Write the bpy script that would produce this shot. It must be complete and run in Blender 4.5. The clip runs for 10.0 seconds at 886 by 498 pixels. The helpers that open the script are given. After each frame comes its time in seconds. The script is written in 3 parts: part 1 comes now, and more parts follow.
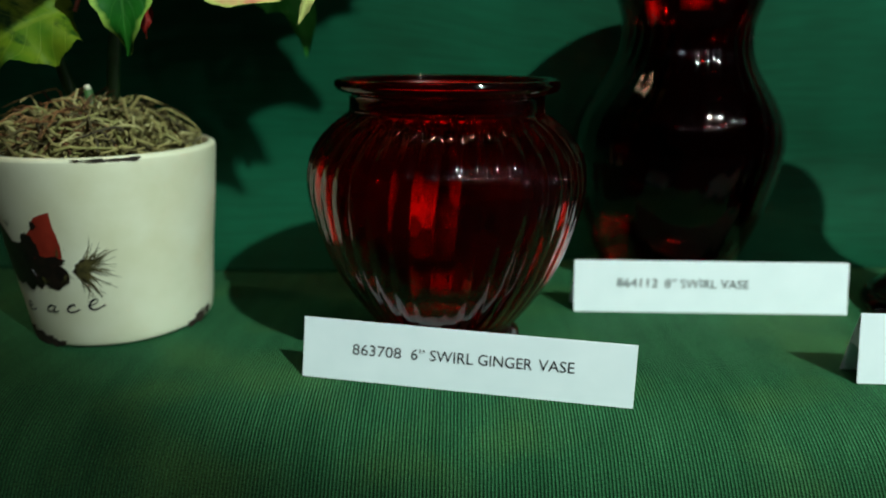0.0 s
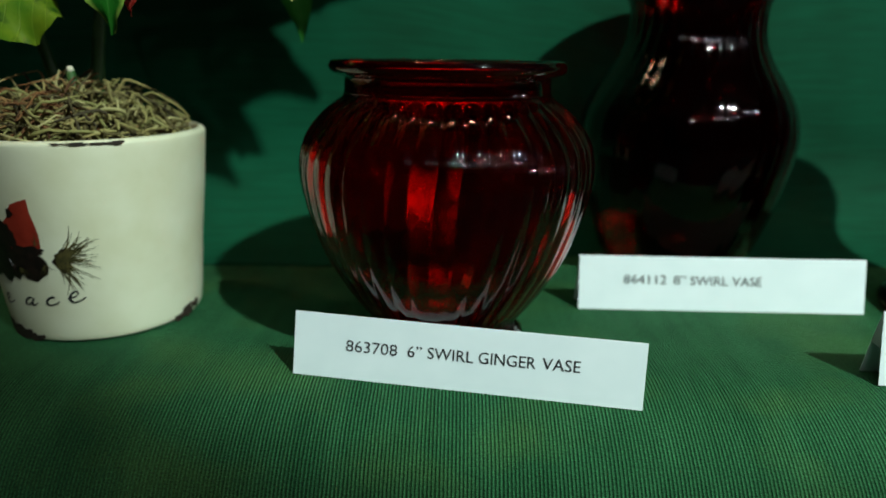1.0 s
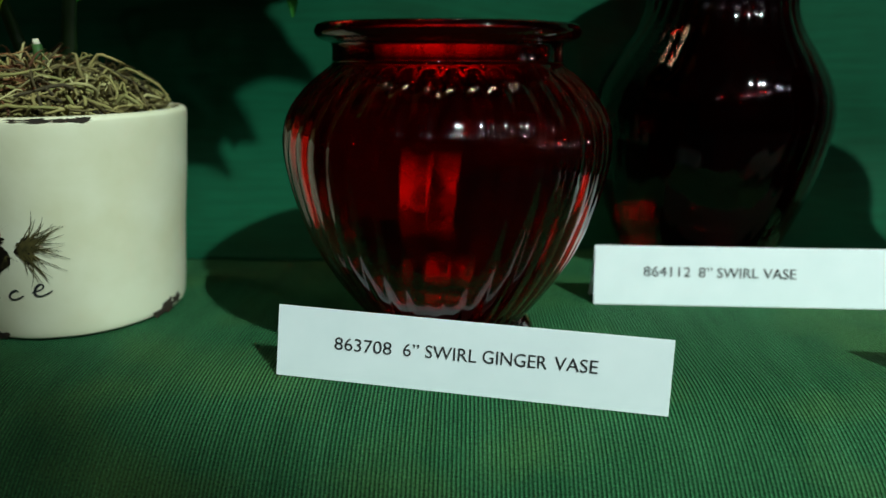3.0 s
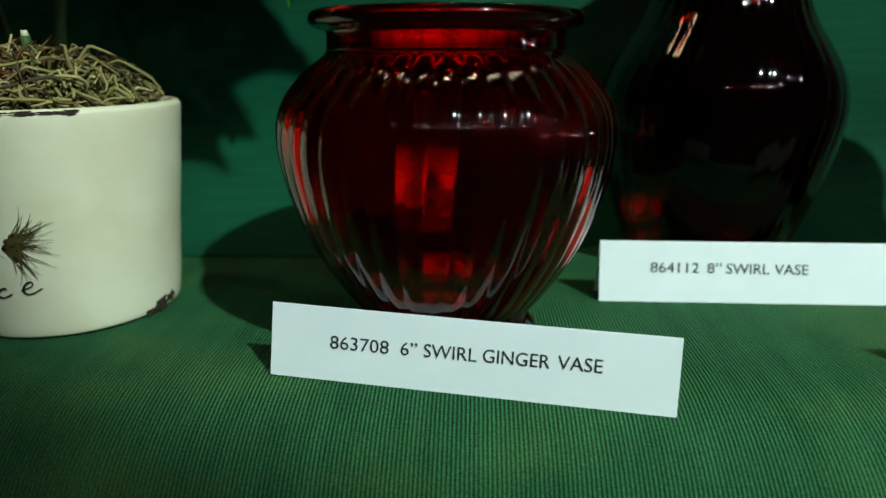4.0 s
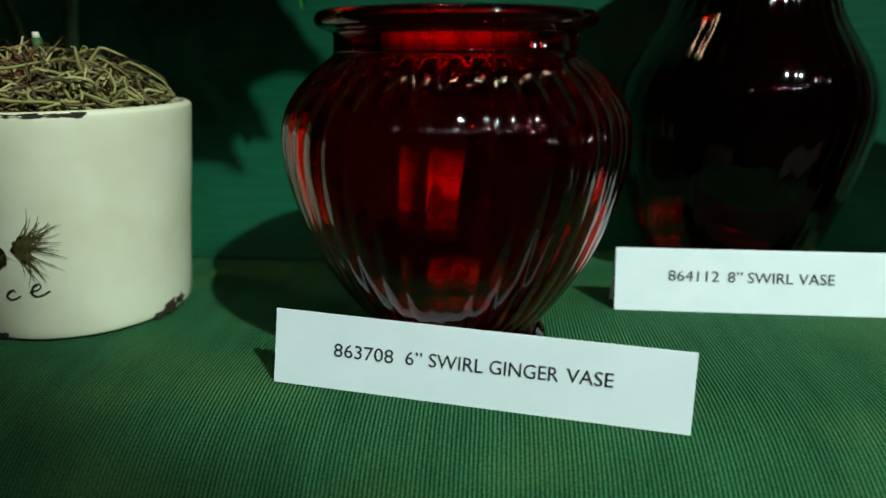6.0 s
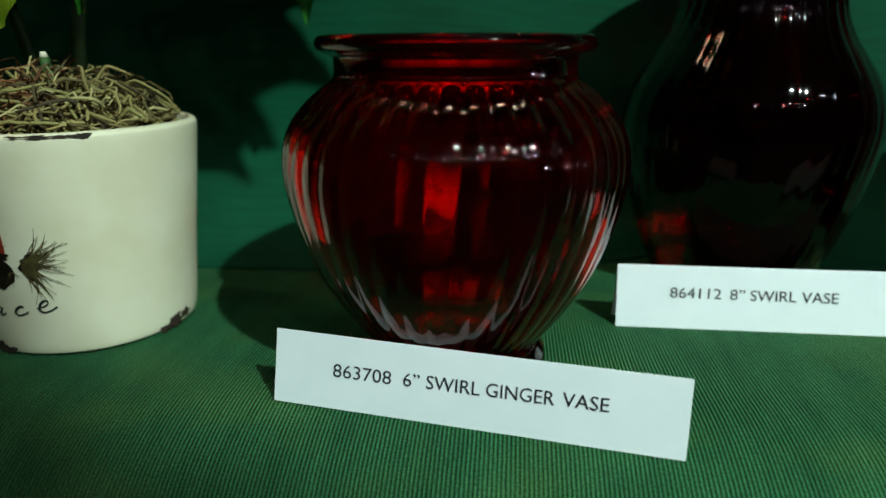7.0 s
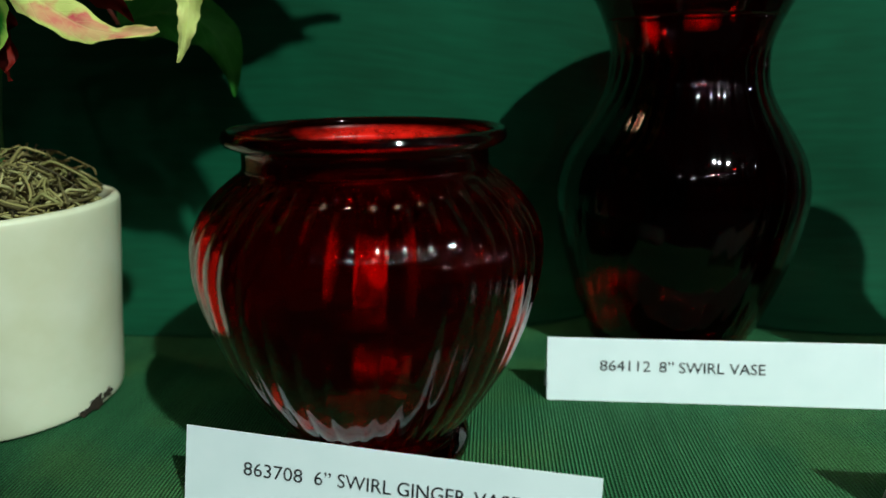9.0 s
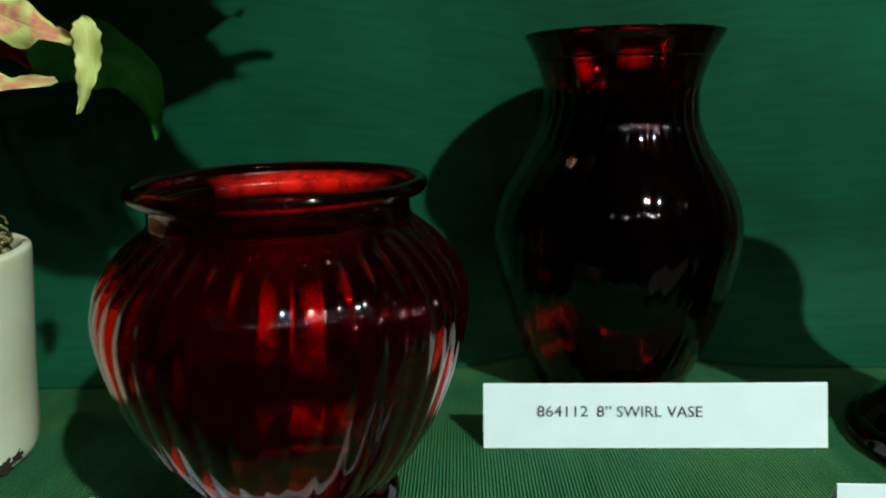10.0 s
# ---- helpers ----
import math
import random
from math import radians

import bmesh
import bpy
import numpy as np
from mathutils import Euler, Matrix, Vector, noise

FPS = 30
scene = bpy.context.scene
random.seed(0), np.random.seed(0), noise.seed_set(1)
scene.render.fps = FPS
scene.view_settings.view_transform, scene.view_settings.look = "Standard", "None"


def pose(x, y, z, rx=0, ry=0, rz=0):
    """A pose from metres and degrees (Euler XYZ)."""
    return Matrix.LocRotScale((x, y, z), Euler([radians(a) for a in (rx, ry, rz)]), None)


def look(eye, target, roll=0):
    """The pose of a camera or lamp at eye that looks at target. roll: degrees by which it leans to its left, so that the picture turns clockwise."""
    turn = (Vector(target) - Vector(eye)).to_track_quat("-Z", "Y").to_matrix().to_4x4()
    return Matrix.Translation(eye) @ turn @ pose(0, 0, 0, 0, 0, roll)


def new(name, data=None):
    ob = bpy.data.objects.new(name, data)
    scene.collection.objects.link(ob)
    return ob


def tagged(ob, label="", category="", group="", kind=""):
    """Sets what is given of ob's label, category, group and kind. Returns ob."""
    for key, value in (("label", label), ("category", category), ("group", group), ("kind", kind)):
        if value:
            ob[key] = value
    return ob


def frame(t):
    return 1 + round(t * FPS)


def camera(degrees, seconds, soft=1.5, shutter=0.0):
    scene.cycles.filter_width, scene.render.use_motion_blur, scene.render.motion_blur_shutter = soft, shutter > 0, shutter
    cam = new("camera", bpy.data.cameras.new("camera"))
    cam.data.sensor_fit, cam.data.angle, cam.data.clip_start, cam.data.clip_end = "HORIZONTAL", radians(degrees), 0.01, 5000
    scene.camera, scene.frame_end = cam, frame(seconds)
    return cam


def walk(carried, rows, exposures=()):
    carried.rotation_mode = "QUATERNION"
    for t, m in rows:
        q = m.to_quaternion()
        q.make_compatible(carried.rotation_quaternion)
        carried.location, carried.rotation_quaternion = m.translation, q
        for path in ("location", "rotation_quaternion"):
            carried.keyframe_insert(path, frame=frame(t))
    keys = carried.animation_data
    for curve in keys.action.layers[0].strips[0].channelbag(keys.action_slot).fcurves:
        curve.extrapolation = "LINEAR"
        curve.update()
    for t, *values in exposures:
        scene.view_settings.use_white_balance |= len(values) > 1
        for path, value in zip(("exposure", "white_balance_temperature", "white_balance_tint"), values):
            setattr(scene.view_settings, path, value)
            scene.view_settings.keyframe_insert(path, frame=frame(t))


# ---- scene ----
cam = camera(68.65, 10.0)
cam.data.dof.use_dof, cam.data.dof.focus_distance, cam.data.dof.aperture_fstop = True, 0.285, 5.2
PATH = [
    (0, (0.0052, -0.3533, 0.1654), (-0.0004, -0.0663, 0.0781), 0.32),
    (0.5, (0.0054, -0.3454, 0.1597), (-0.0001, -0.0582, 0.0732), 0.63),
    (1, (0.0053, -0.3373, 0.1554), (-0.0003, -0.0501, 0.0687), 0.73),
    (1.5, (0.0054, -0.3288, 0.1502), (-0.0008, -0.0414, 0.0643), 0.76),
    (2, (0.0063, -0.3208, 0.1456), (-0.0012, -0.0333, 0.0602), 0.63),
    (2.5, (0.0083, -0.3133, 0.1417), (-0.0011, -0.0258, 0.0565), 0.43),
    (4, (0.0129, -0.2975, 0.1343), (-0.0009, -0.0104, 0.0482), -0.12),
    (4.5, (0.0145, -0.2946, 0.1326), (-0.0016, -0.0076, 0.0470), -0.27),
    (5, (0.0161, -0.2926, 0.1307), (-0.0027, -0.0053, 0.0465), -0.27),
    (6.5, (0.0220, -0.2877, 0.1408), (-0.0060, -0.0023, 0.0527), -0.14),
    (7, (0.0255, -0.2868, 0.1470), (-0.0052, -0.0018, 0.0582), -0.25),
    (7.5, (0.0295, -0.2861, 0.1527), (-0.0013, -0.0006, 0.0658), -0.44),
    (8, (0.0359, -0.2841, 0.1593), (0.0058, 0.0021, 0.0748), -0.63),
    (8.5, (0.0430, -0.2795, 0.1681), (0.0166, 0.0073, 0.0842), -0.49),
    (9, (0.0537, -0.2729, 0.1747), (0.0313, 0.0154, 0.0948), -0.57),
    (9.5, (0.0626, -0.2662, 0.1796), (0.0480, 0.0241, 0.1053), -0.60),
    (10, (0.0725, -0.2596, 0.1853), (0.0651, 0.0317, 0.1140), -0.91),
]
walk(cam, [(t, look(eye, target, roll)) for t, eye, target, roll in PATH])

# ---- light ----
world = bpy.data.worlds.new("hall_air")
scene.world = world
world.use_nodes = True
world.node_tree.nodes["Background"].inputs["Color"].default_value = (0.9, 0.75, 0.5, 1)
world.node_tree.nodes["Background"].inputs["Strength"].default_value = 0.0004


def lamp(name, kind, energy, colour, m, **more):
    data = bpy.data.lights.new(name, kind)
    data.energy, data.color = energy, colour
    if "radius" in more:
        data.shadow_soft_size = more["radius"]
    if "cone" in more:
        data.spot_size, data.spot_blend = radians(more["cone"]), more["blend"]
    if "size" in more:
        data.shape, data.size, data.size_y = "RECTANGLE", more["size"][0], more["size"][1]
    ob = new(name, data)
    ob.matrix_world = m
    return ob


# the display's own spotlight, up at the right in front of the table
lamp("spotlight_beam", "SPOT", 172, (0.79, 1.0, 0.91), look((0.91, -1.12, 1.38), (0.106, 0.229, 0.205)), radius=0.021, cone=26.0, blend=0.26)
# a warm panel to the left
lamp("panel_light", "AREA", 3.2, (1.0, 0.8, 0.5), look((-0.95, 0.19, 1.40), (0.1, 0.1, 0.15)), size=(0.13, 0.4))
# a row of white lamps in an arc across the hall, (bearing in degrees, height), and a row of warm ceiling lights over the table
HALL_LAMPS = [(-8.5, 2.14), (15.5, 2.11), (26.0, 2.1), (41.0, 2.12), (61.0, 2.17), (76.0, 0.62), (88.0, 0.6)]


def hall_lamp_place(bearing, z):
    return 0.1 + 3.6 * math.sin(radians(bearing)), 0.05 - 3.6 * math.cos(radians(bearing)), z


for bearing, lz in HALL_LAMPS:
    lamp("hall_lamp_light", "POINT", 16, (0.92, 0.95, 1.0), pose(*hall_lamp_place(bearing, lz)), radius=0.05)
CEILING_LIGHTS = [(-1.3, 0.42), (-0.9, 0.15), (-0.55, 0.02), (-0.2, -0.04), (0.15, -0.04), (0.57, 0.27), (1.0, 0.75)]
for lx, ly in CEILING_LIGHTS:
    lamp("ceiling_light_glow", "AREA", 1.9, (1.0, 0.86, 0.6), pose(lx, ly, 2.42), size=(0.19, 0.09))


# ---- materials ----
def material(name, base=(0.5, 0.5, 0.5), rough=0.5, **more):
    mat = bpy.data.materials.new(name)
    mat.use_nodes = True
    b = mat.node_tree.nodes["Principled BSDF"]
    b.inputs["Base Color"].default_value = (*base, 1)
    b.inputs["Roughness"].default_value = rough
    for key, value in more.items():
        b.inputs[key.replace("_", " ")].default_value = value
    return mat


def node(mat, kind, links=(), **values):
    n = mat.node_tree.nodes.new(kind)
    for key, value in values.items():
        if key in ("noise_scale", "scale"):
            n.inputs["Scale"].default_value = value
        elif key == "detail":
            n.inputs["Detail"].default_value = value
        elif key == "operation":
            n.operation = value
    for source, target in links:
        mat.node_tree.links.new(source, n.inputs[target])
    return n


def link(mat, a, b):
    mat.node_tree.links.new(a, b)


def bsdf(mat):
    return mat.node_tree.nodes["Principled BSDF"]


def ramp(mat, fac, stops):
    n = mat.node_tree.nodes.new("ShaderNodeValToRGB")
    link(mat, fac, n.inputs["Fac"])
    els = n.color_ramp.elements
    while len(els) < len(stops):
        els.new(0.5)
    for el, (at, colour) in zip(els, stops):
        el.position, el.color = at, (*colour, 1)
    return n.outputs["Color"]


def coords(mat, which="Object", stretch=(1, 1, 1)):
    tc = mat.node_tree.nodes.new("ShaderNodeTexCoord")
    mp = mat.node_tree.nodes.new("ShaderNodeMapping")
    mp.inputs["Scale"].default_value = stretch
    link(mat, tc.outputs[which], mp.inputs["Vector"])
    return mp.outputs["Vector"]


def noisy(mat, scale, detail=3, stretch=(1, 1, 1), which="Object"):
    n = node(mat, "ShaderNodeTexNoise", [(coords(mat, which, stretch), "Vector")], scale=scale, detail=detail)
    return n.outputs["Fac"]


def bump(mat, height, strength, distance):
    n = mat.node_tree.nodes.new("ShaderNodeBump")
    n.inputs["Strength"].default_value, n.inputs["Distance"].default_value = strength, distance
    link(mat, height, n.inputs["Height"])
    return n


def maths(mat, op, a, b):
    n = mat.node_tree.nodes.new("ShaderNodeMath")
    n.operation = op
    for slot, v in zip(n.inputs, (a, b)):
        if isinstance(v, (int, float)):
            slot.default_value = v
        else:
            link(mat, v, slot)
    return n.outputs[0]


def rib_cloth():
    """Green corded cloth: cords 2 mm apart along y (and up the back), with slubs and a fine cross weave."""
    mat = material("green_corded_cloth", (0.02, 0.12, 0.055), 0.85)
    b = bsdf(mat)
    wave = node(mat, "ShaderNodeTexWave", [(coords(mat, "UV", (1, 1, 1)), "Vector")], scale=0.1)
    wave.wave_type, wave.bands_direction, wave.wave_profile = "BANDS", "X", "SIN"
    wave.inputs["Scale"].default_value = 180.0
    wave.inputs["Distortion"].default_value = 0.6
    wave.inputs["Detail"].default_value = 1.0
    wave.inputs["Detail Scale"].default_value = 0.25
    weave = noisy(mat, 1.0, 2, (700, 900, 1), "UV")
    slub = noisy(mat, 1.0, 3, (90, 12, 1), "UV")
    mottle = noisy(mat, 14, 4, (1, 1, 1), "UV")
    h = maths(mat, "ADD", wave.outputs["Fac"], maths(mat, "MULTIPLY", weave, 1.3))
    bp = bump(mat, h, 1.0, 0.0009)
    link(mat, bp.outputs["Normal"], b.inputs["Normal"])
    c1 = ramp(mat, maths(mat, "ADD", maths(mat, "MULTIPLY", slub, 0.5), maths(mat, "MULTIPLY", mottle, 0.5)),
              [(0.3, (0.014, 0.105, 0.040)), (0.7, (0.038, 0.19, 0.08))])
    mix = mat.node_tree.nodes.new("ShaderNodeMixRGB")
    mix.blend_type = "MULTIPLY"
    mix.inputs["Fac"].default_value = 0.6
    link(mat, c1, mix.inputs["Color1"])
    link(mat, ramp(mat, wave.outputs["Fac"], [(0.12, (0.2, 0.24, 0.24)), (0.55, (1, 1, 1))]), mix.inputs["Color2"])
    mix2 = mat.node_tree.nodes.new("ShaderNodeMixRGB")
    mix2.blend_type = "MULTIPLY"
    mix2.inputs["Fac"].default_value = 0.9
    # blends an olive tone into the green in random patches
    olive_mottle = mat.node_tree.nodes.new("ShaderNodeMixRGB")
    olive_mottle.inputs["Color2"].default_value = (0.062, 0.17, 0.05, 1)
    link(mat, maths(mat, "MULTIPLY", ramp(mat, noisy(mat, 11, 3, (1, 1.6, 1), "UV"), [(0.5, (0, 0, 0)), (0.66, (1, 1, 1))]), 0.45), olive_mottle.inputs["Fac"])
    link(mat, mix.outputs["Color"], olive_mottle.inputs["Color1"])
    link(mat, olive_mottle.outputs["Color"], mix2.inputs["Color1"])
    link(mat, ramp(mat, noisy(mat, 1.0, 3, (900, 1100, 1), "UV"), [(0.3, (0.45, 0.45, 0.45)), (0.7, (1.5, 1.45, 1.3))]), mix2.inputs["Color2"])
    link(mat, mix2.outputs["Color"], b.inputs["Base Color"])
    b.inputs["Sheen Weight"].default_value = 0.0
    b.inputs["Specular IOR Level"].default_value = 0.2
    return mat


def backdrop_cloth():
    """Plain dark green cloth with a faint cross weave and cloudy shading."""
    mat = material("plain_green_cloth", (0.005, 0.085, 0.04), 0.8)
    b = bsdf(mat)
    cloud = noisy(mat, 6, 4, (1, 1, 1), "UV")
    slub = noisy(mat, 1.0, 3, (20, 240, 1), "UV")
    weave = noisy(mat, 1.0, 2, (900, 900, 1), "UV")
    link(mat, ramp(mat, maths(mat, "ADD", maths(mat, "MULTIPLY", cloud, 0.7), maths(mat, "MULTIPLY", slub, 0.3)), [(0.36, (0.0004, 0.034, 0.014)), (0.64, (0.001, 0.071, 0.033))]), b.inputs["Base Color"])
    bp = bump(mat, weave, 0.3, 0.0004)
    link(mat, bp.outputs["Normal"], b.inputs["Normal"])
    b.inputs["Specular IOR Level"].default_value = 0.15
    return mat


def ruby(name, glow_share, tint=(0.48, 0.006, 0.003)):
    """Clear red glass, with a share of diffuse red mixed in to paint a dim glow inside."""
    mat = material(name, tint, 0.045, Transmission_Weight=1.0, IOR=1.41)
    b = bsdf(mat)
    if glow_share:
        inner_glow = mat.node_tree.nodes.new("ShaderNodeBsdfDiffuse")
        link(mat, ramp(mat, noisy(mat, 120, 4, (1, 1, 0.25)), [(0.3, (0.45, 0.004, 0.002)), (0.7, (0.9, 0.03, 0.012))]), inner_glow.inputs["Color"])
        mix = mat.node_tree.nodes.new("ShaderNodeMixShader")
        mix.inputs["Fac"].default_value = glow_share
        link(mat, b.outputs["BSDF"], mix.inputs[1])
        link(mat, inner_glow.outputs["BSDF"], mix.inputs[2])
        link(mat, mix.outputs["Shader"], mat.node_tree.nodes["Material Output"].inputs["Surface"])
    return mat


def ceramic():
    mat = material("cream_white_glaze", (0.8, 0.8, 0.72), 0.38)
    b = bsdf(mat)
    link(mat, ramp(mat, noisy(mat, 30, 4), [(0.3, (0.68, 0.66, 0.46)), (0.65, (0.78, 0.77, 0.59))]), b.inputs["Base Color"])
    bp = bump(mat, noisy(mat, 220, 3), 0.12, 0.0004)
    link(mat, bp.outputs["Normal"], b.inputs["Normal"])
    return mat


def paper():
    mat = material("white_card_stock", (0.84, 0.86, 0.86), 0.6)
    b = bsdf(mat)
    link(mat, ramp(mat, noisy(mat, 45, 3), [(0.3, (0.76, 0.84, 0.87)), (0.7, (0.81, 0.88, 0.91))]), b.inputs["Base Color"])
    bp = bump(mat, noisy(mat, 900, 2), 0.08, 0.0002)
    link(mat, bp.outputs["Normal"], b.inputs["Normal"])
    return mat


def strand(name, stops):
    mat = material(name, (0.3, 0.25, 0.12), 0.8)
    geo = mat.node_tree.nodes.new("ShaderNodeNewGeometry")
    link(mat, ramp(mat, geo.outputs["Random Per Island"], stops), bsdf(mat).inputs["Base Color"])
    return mat


def leaf_material(name, stops, vein, margin=None, patch=None):
    """A leaf seen by its own UV: u across (0.5 at the midrib), v from base to tip; pale veins, margin and blotches."""
    mat = material(name, stops[0][1], 0.55, Specular_IOR_Level=0.1)
    b = bsdf(mat)
    colour = ramp(mat, noisy(mat, 55, 4), stops)
    uv = mat.node_tree.nodes.new("ShaderNodeTexCoord")
    sep = mat.node_tree.nodes.new("ShaderNodeSeparateXYZ")
    link(mat, uv.outputs["UV"], sep.inputs["Vector"])
    u, v = sep.outputs["X"], sep.outputs["Y"]
    across = maths(mat, "MULTIPLY", maths(mat, "ABSOLUTE", maths(mat, "SUBTRACT", u, 0.5), 0), 2.0)

    def blend(fac, base, top):
        mix = mat.node_tree.nodes.new("ShaderNodeMixRGB")
        link(mat, fac, mix.inputs["Fac"])
        link(mat, base, mix.inputs["Color1"])
        if isinstance(top, tuple):
            mix.inputs["Color2"].default_value = (*top, 1)
        else:
            link(mat, top, mix.inputs["Color2"])
        return mix.outputs["Color"]

    if margin:
        edge = maths(mat, "ADD", across, maths(mat, "MULTIPLY", maths(mat, "SUBTRACT", noisy(mat, 90, 3), 0.5), 0.9))
        colour = blend(ramp(mat, edge, [(0.72, (0, 0, 0)), (0.92, (1, 1, 1))]), colour, margin)
    if patch:
        colour = blend(ramp(mat, noisy(mat, 70, 4), [(0.48, (0, 0, 0)), (0.6, (1, 1, 1))]), colour, patch)
    side = maths(mat, "SUBTRACT", maths(mat, "MULTIPLY", v, 9.0), maths(mat, "MULTIPLY", across, 2.2))
    line = maths(mat, "ABSOLUTE", maths(mat, "SUBTRACT", maths(mat, "FRACT", side, 0), 0.5), 0)
    veins = maths(mat, "MAXIMUM", ramp(mat, line, [(0.0, (1, 1, 1)), (0.06, (0, 0, 0))]), ramp(mat, across, [(0.03, (1, 1, 1)), (0.07, (0, 0, 0))]))
    colour = blend(maths(mat, "MULTIPLY", veins, 0.35), colour, vein)
    link(mat, colour, b.inputs["Base Color"])
    bp = bump(mat, maths(mat, "SUBTRACT", noisy(mat, 160, 3), veins), 0.35, 0.0008)
    link(mat, bp.outputs["Normal"], b.inputs["Normal"])
    b.inputs["Subsurface Weight"].default_value = 0.0
    return mat


def rough_paint(name, low, high, scale, rough):
    mat = material(name, low, rough)
    link(mat, ramp(mat, noisy(mat, scale, 4), [(0.3, low), (0.7, high)]), bsdf(mat).inputs["Base Color"])
    bp = bump(mat, noisy(mat, scale * 6, 3), 0.15, 0.001)
    link(mat, bp.outputs["Normal"], bsdf(mat).inputs["Normal"])
    return mat


CLOTH, BACKCLOTH, RUBY, GLAZE, PAPER = rib_cloth(), backdrop_cloth(), ruby("ruby_glass", 0), ceramic(), paper()
# a little diffuse red stands in for light scattered inside the vase
RUBY_INSIDE = ruby("ruby_glass_inner_glow", 0.02)
# ruby glass again, tint darkened to put the shade behind into the colour
SHADED_RUBY = ruby("shaded_ruby_glass", 0, (0.34, 0.002, 0.0015))


def glow_film():
    """Red glow of reflected light inside a vase, painted thin and streaky, thinning out to its edges."""
    mat = material("red_glow_film", (0.85, 0.012, 0.006), 0.3)
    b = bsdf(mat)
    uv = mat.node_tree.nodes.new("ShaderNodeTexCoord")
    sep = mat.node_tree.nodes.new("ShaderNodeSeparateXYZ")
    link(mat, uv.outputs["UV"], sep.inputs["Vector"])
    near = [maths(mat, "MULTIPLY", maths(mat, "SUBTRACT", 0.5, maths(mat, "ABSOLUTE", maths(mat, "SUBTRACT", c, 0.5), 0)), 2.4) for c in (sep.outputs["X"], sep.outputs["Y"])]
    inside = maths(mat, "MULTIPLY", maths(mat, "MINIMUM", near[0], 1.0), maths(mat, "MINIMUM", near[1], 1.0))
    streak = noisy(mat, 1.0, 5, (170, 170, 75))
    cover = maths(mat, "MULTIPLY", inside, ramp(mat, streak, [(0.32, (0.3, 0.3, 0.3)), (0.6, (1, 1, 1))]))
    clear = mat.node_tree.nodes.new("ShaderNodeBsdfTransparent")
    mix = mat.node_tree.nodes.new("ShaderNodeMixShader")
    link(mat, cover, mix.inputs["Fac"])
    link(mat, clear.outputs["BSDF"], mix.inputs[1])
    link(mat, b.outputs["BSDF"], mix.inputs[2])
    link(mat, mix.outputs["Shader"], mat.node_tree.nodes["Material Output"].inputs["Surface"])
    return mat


GLOW_FILM = glow_film()
INK = material("black_ink", (0.012, 0.014, 0.016), 0.6)
CHIP = rough_paint("dark_brown_chipped_clay", (0.012, 0.008, 0.005), (0.05, 0.03, 0.018), 300, 0.8)
DECAL_RED = rough_paint("printed_red", (0.22, 0.016, 0.008), (0.34, 0.035, 0.018), 120, 0.4)
DECAL_DARK = rough_paint("printed_dark_brown", (0.005, 0.004, 0.003), (0.018, 0.010, 0.007), 200, 0.4)
DECAL_NEEDLE = rough_paint("printed_olive", (0.03, 0.028, 0.01), (0.11, 0.09, 0.03), 250, 0.4)
MOSS = strand("dry_moss", [(0.0, (0.03, 0.02, 0.006)), (0.25, (0.13, 0.1, 0.03)), (0.55, (0.3, 0.25, 0.085)), (0.8, (0.2, 0.19, 0.055)), (1.0, (0.48, 0.42, 0.19))])
MOSS_RED = strand("rusty_moss", [(0.0, (0.07, 0.022, 0.006)), (0.6, (0.19, 0.075, 0.02)), (1.0, (0.26, 0.16, 0.055))])
SOIL = rough_paint("dark_potting_soil", (0.008, 0.006, 0.004), (0.03, 0.022, 0.014), 260, 0.95)
LEAF = leaf_material("green_leaf", [(0.3, (0.010, 0.09, 0.008)), (0.7, (0.026, 0.17, 0.018))], (0.05, 0.17, 0.03))
LEAF_EDGED = leaf_material("green_leaf_with_pale_edge", [(0.3, (0.005, 0.06, 0.005)), (0.7, (0.014, 0.12, 0.010))], (0.05, 0.17, 0.03), margin=(0.2, 0.32, 0.05))
LEAF_OLD = leaf_material("yellowing_leaf", [(0.3, (0.03, 0.10, 0.004)), (0.7, (0.12, 0.17, 0.008))], (0.16, 0.21, 0.02), patch=(0.010, 0.045, 0.004))
BRACT = leaf_material("cream_pink_bract", [(0.38, (0.55, 0.07, 0.09)), (0.6, (0.6, 0.36, 0.16))], (0.6, 0.42, 0.2), margin=(0.5, 0.56, 0.14), patch=(0.52, 0.54, 0.16))
BRACT_PALE = leaf_material("pale_yellow_bract", [(0.35, (0.42, 0.5, 0.12)), (0.65, (0.56, 0.58, 0.2))], (0.5, 0.55, 0.2), patch=(0.5, 0.46, 0.16))
BRACT_RED = leaf_material("red_bract", [(0.3, (0.12, 0.007, 0.005)), (0.7, (0.23, 0.016, 0.01))], (0.22, 0.03, 0.02))
STEM = rough_paint("green_stem", (0.014, 0.055, 0.01), (0.035, 0.1, 0.02), 90, 0.55)
STEM_RED = rough_paint("pink_petiole", (0.3, 0.06, 0.05), (0.45, 0.14, 0.1), 90, 0.5)
CUT = rough_paint("pale_cut_end", (0.5, 0.5, 0.36), (0.66, 0.62, 0.48), 300, 0.8)
DARK_WALL = rough_paint("dark_hall_paint", (0.010, 0.010, 0.010), (0.018, 0.017, 0.016), 3, 0.9)
DARK_FLOOR = rough_paint("dark_carpet", (0.02, 0.018, 0.016), (0.035, 0.03, 0.028), 12, 0.95)
TABLE_WOOD = rough_paint("plain_plywood", (0.28, 0.19, 0.1), (0.38, 0.27, 0.15), 20, 0.7)
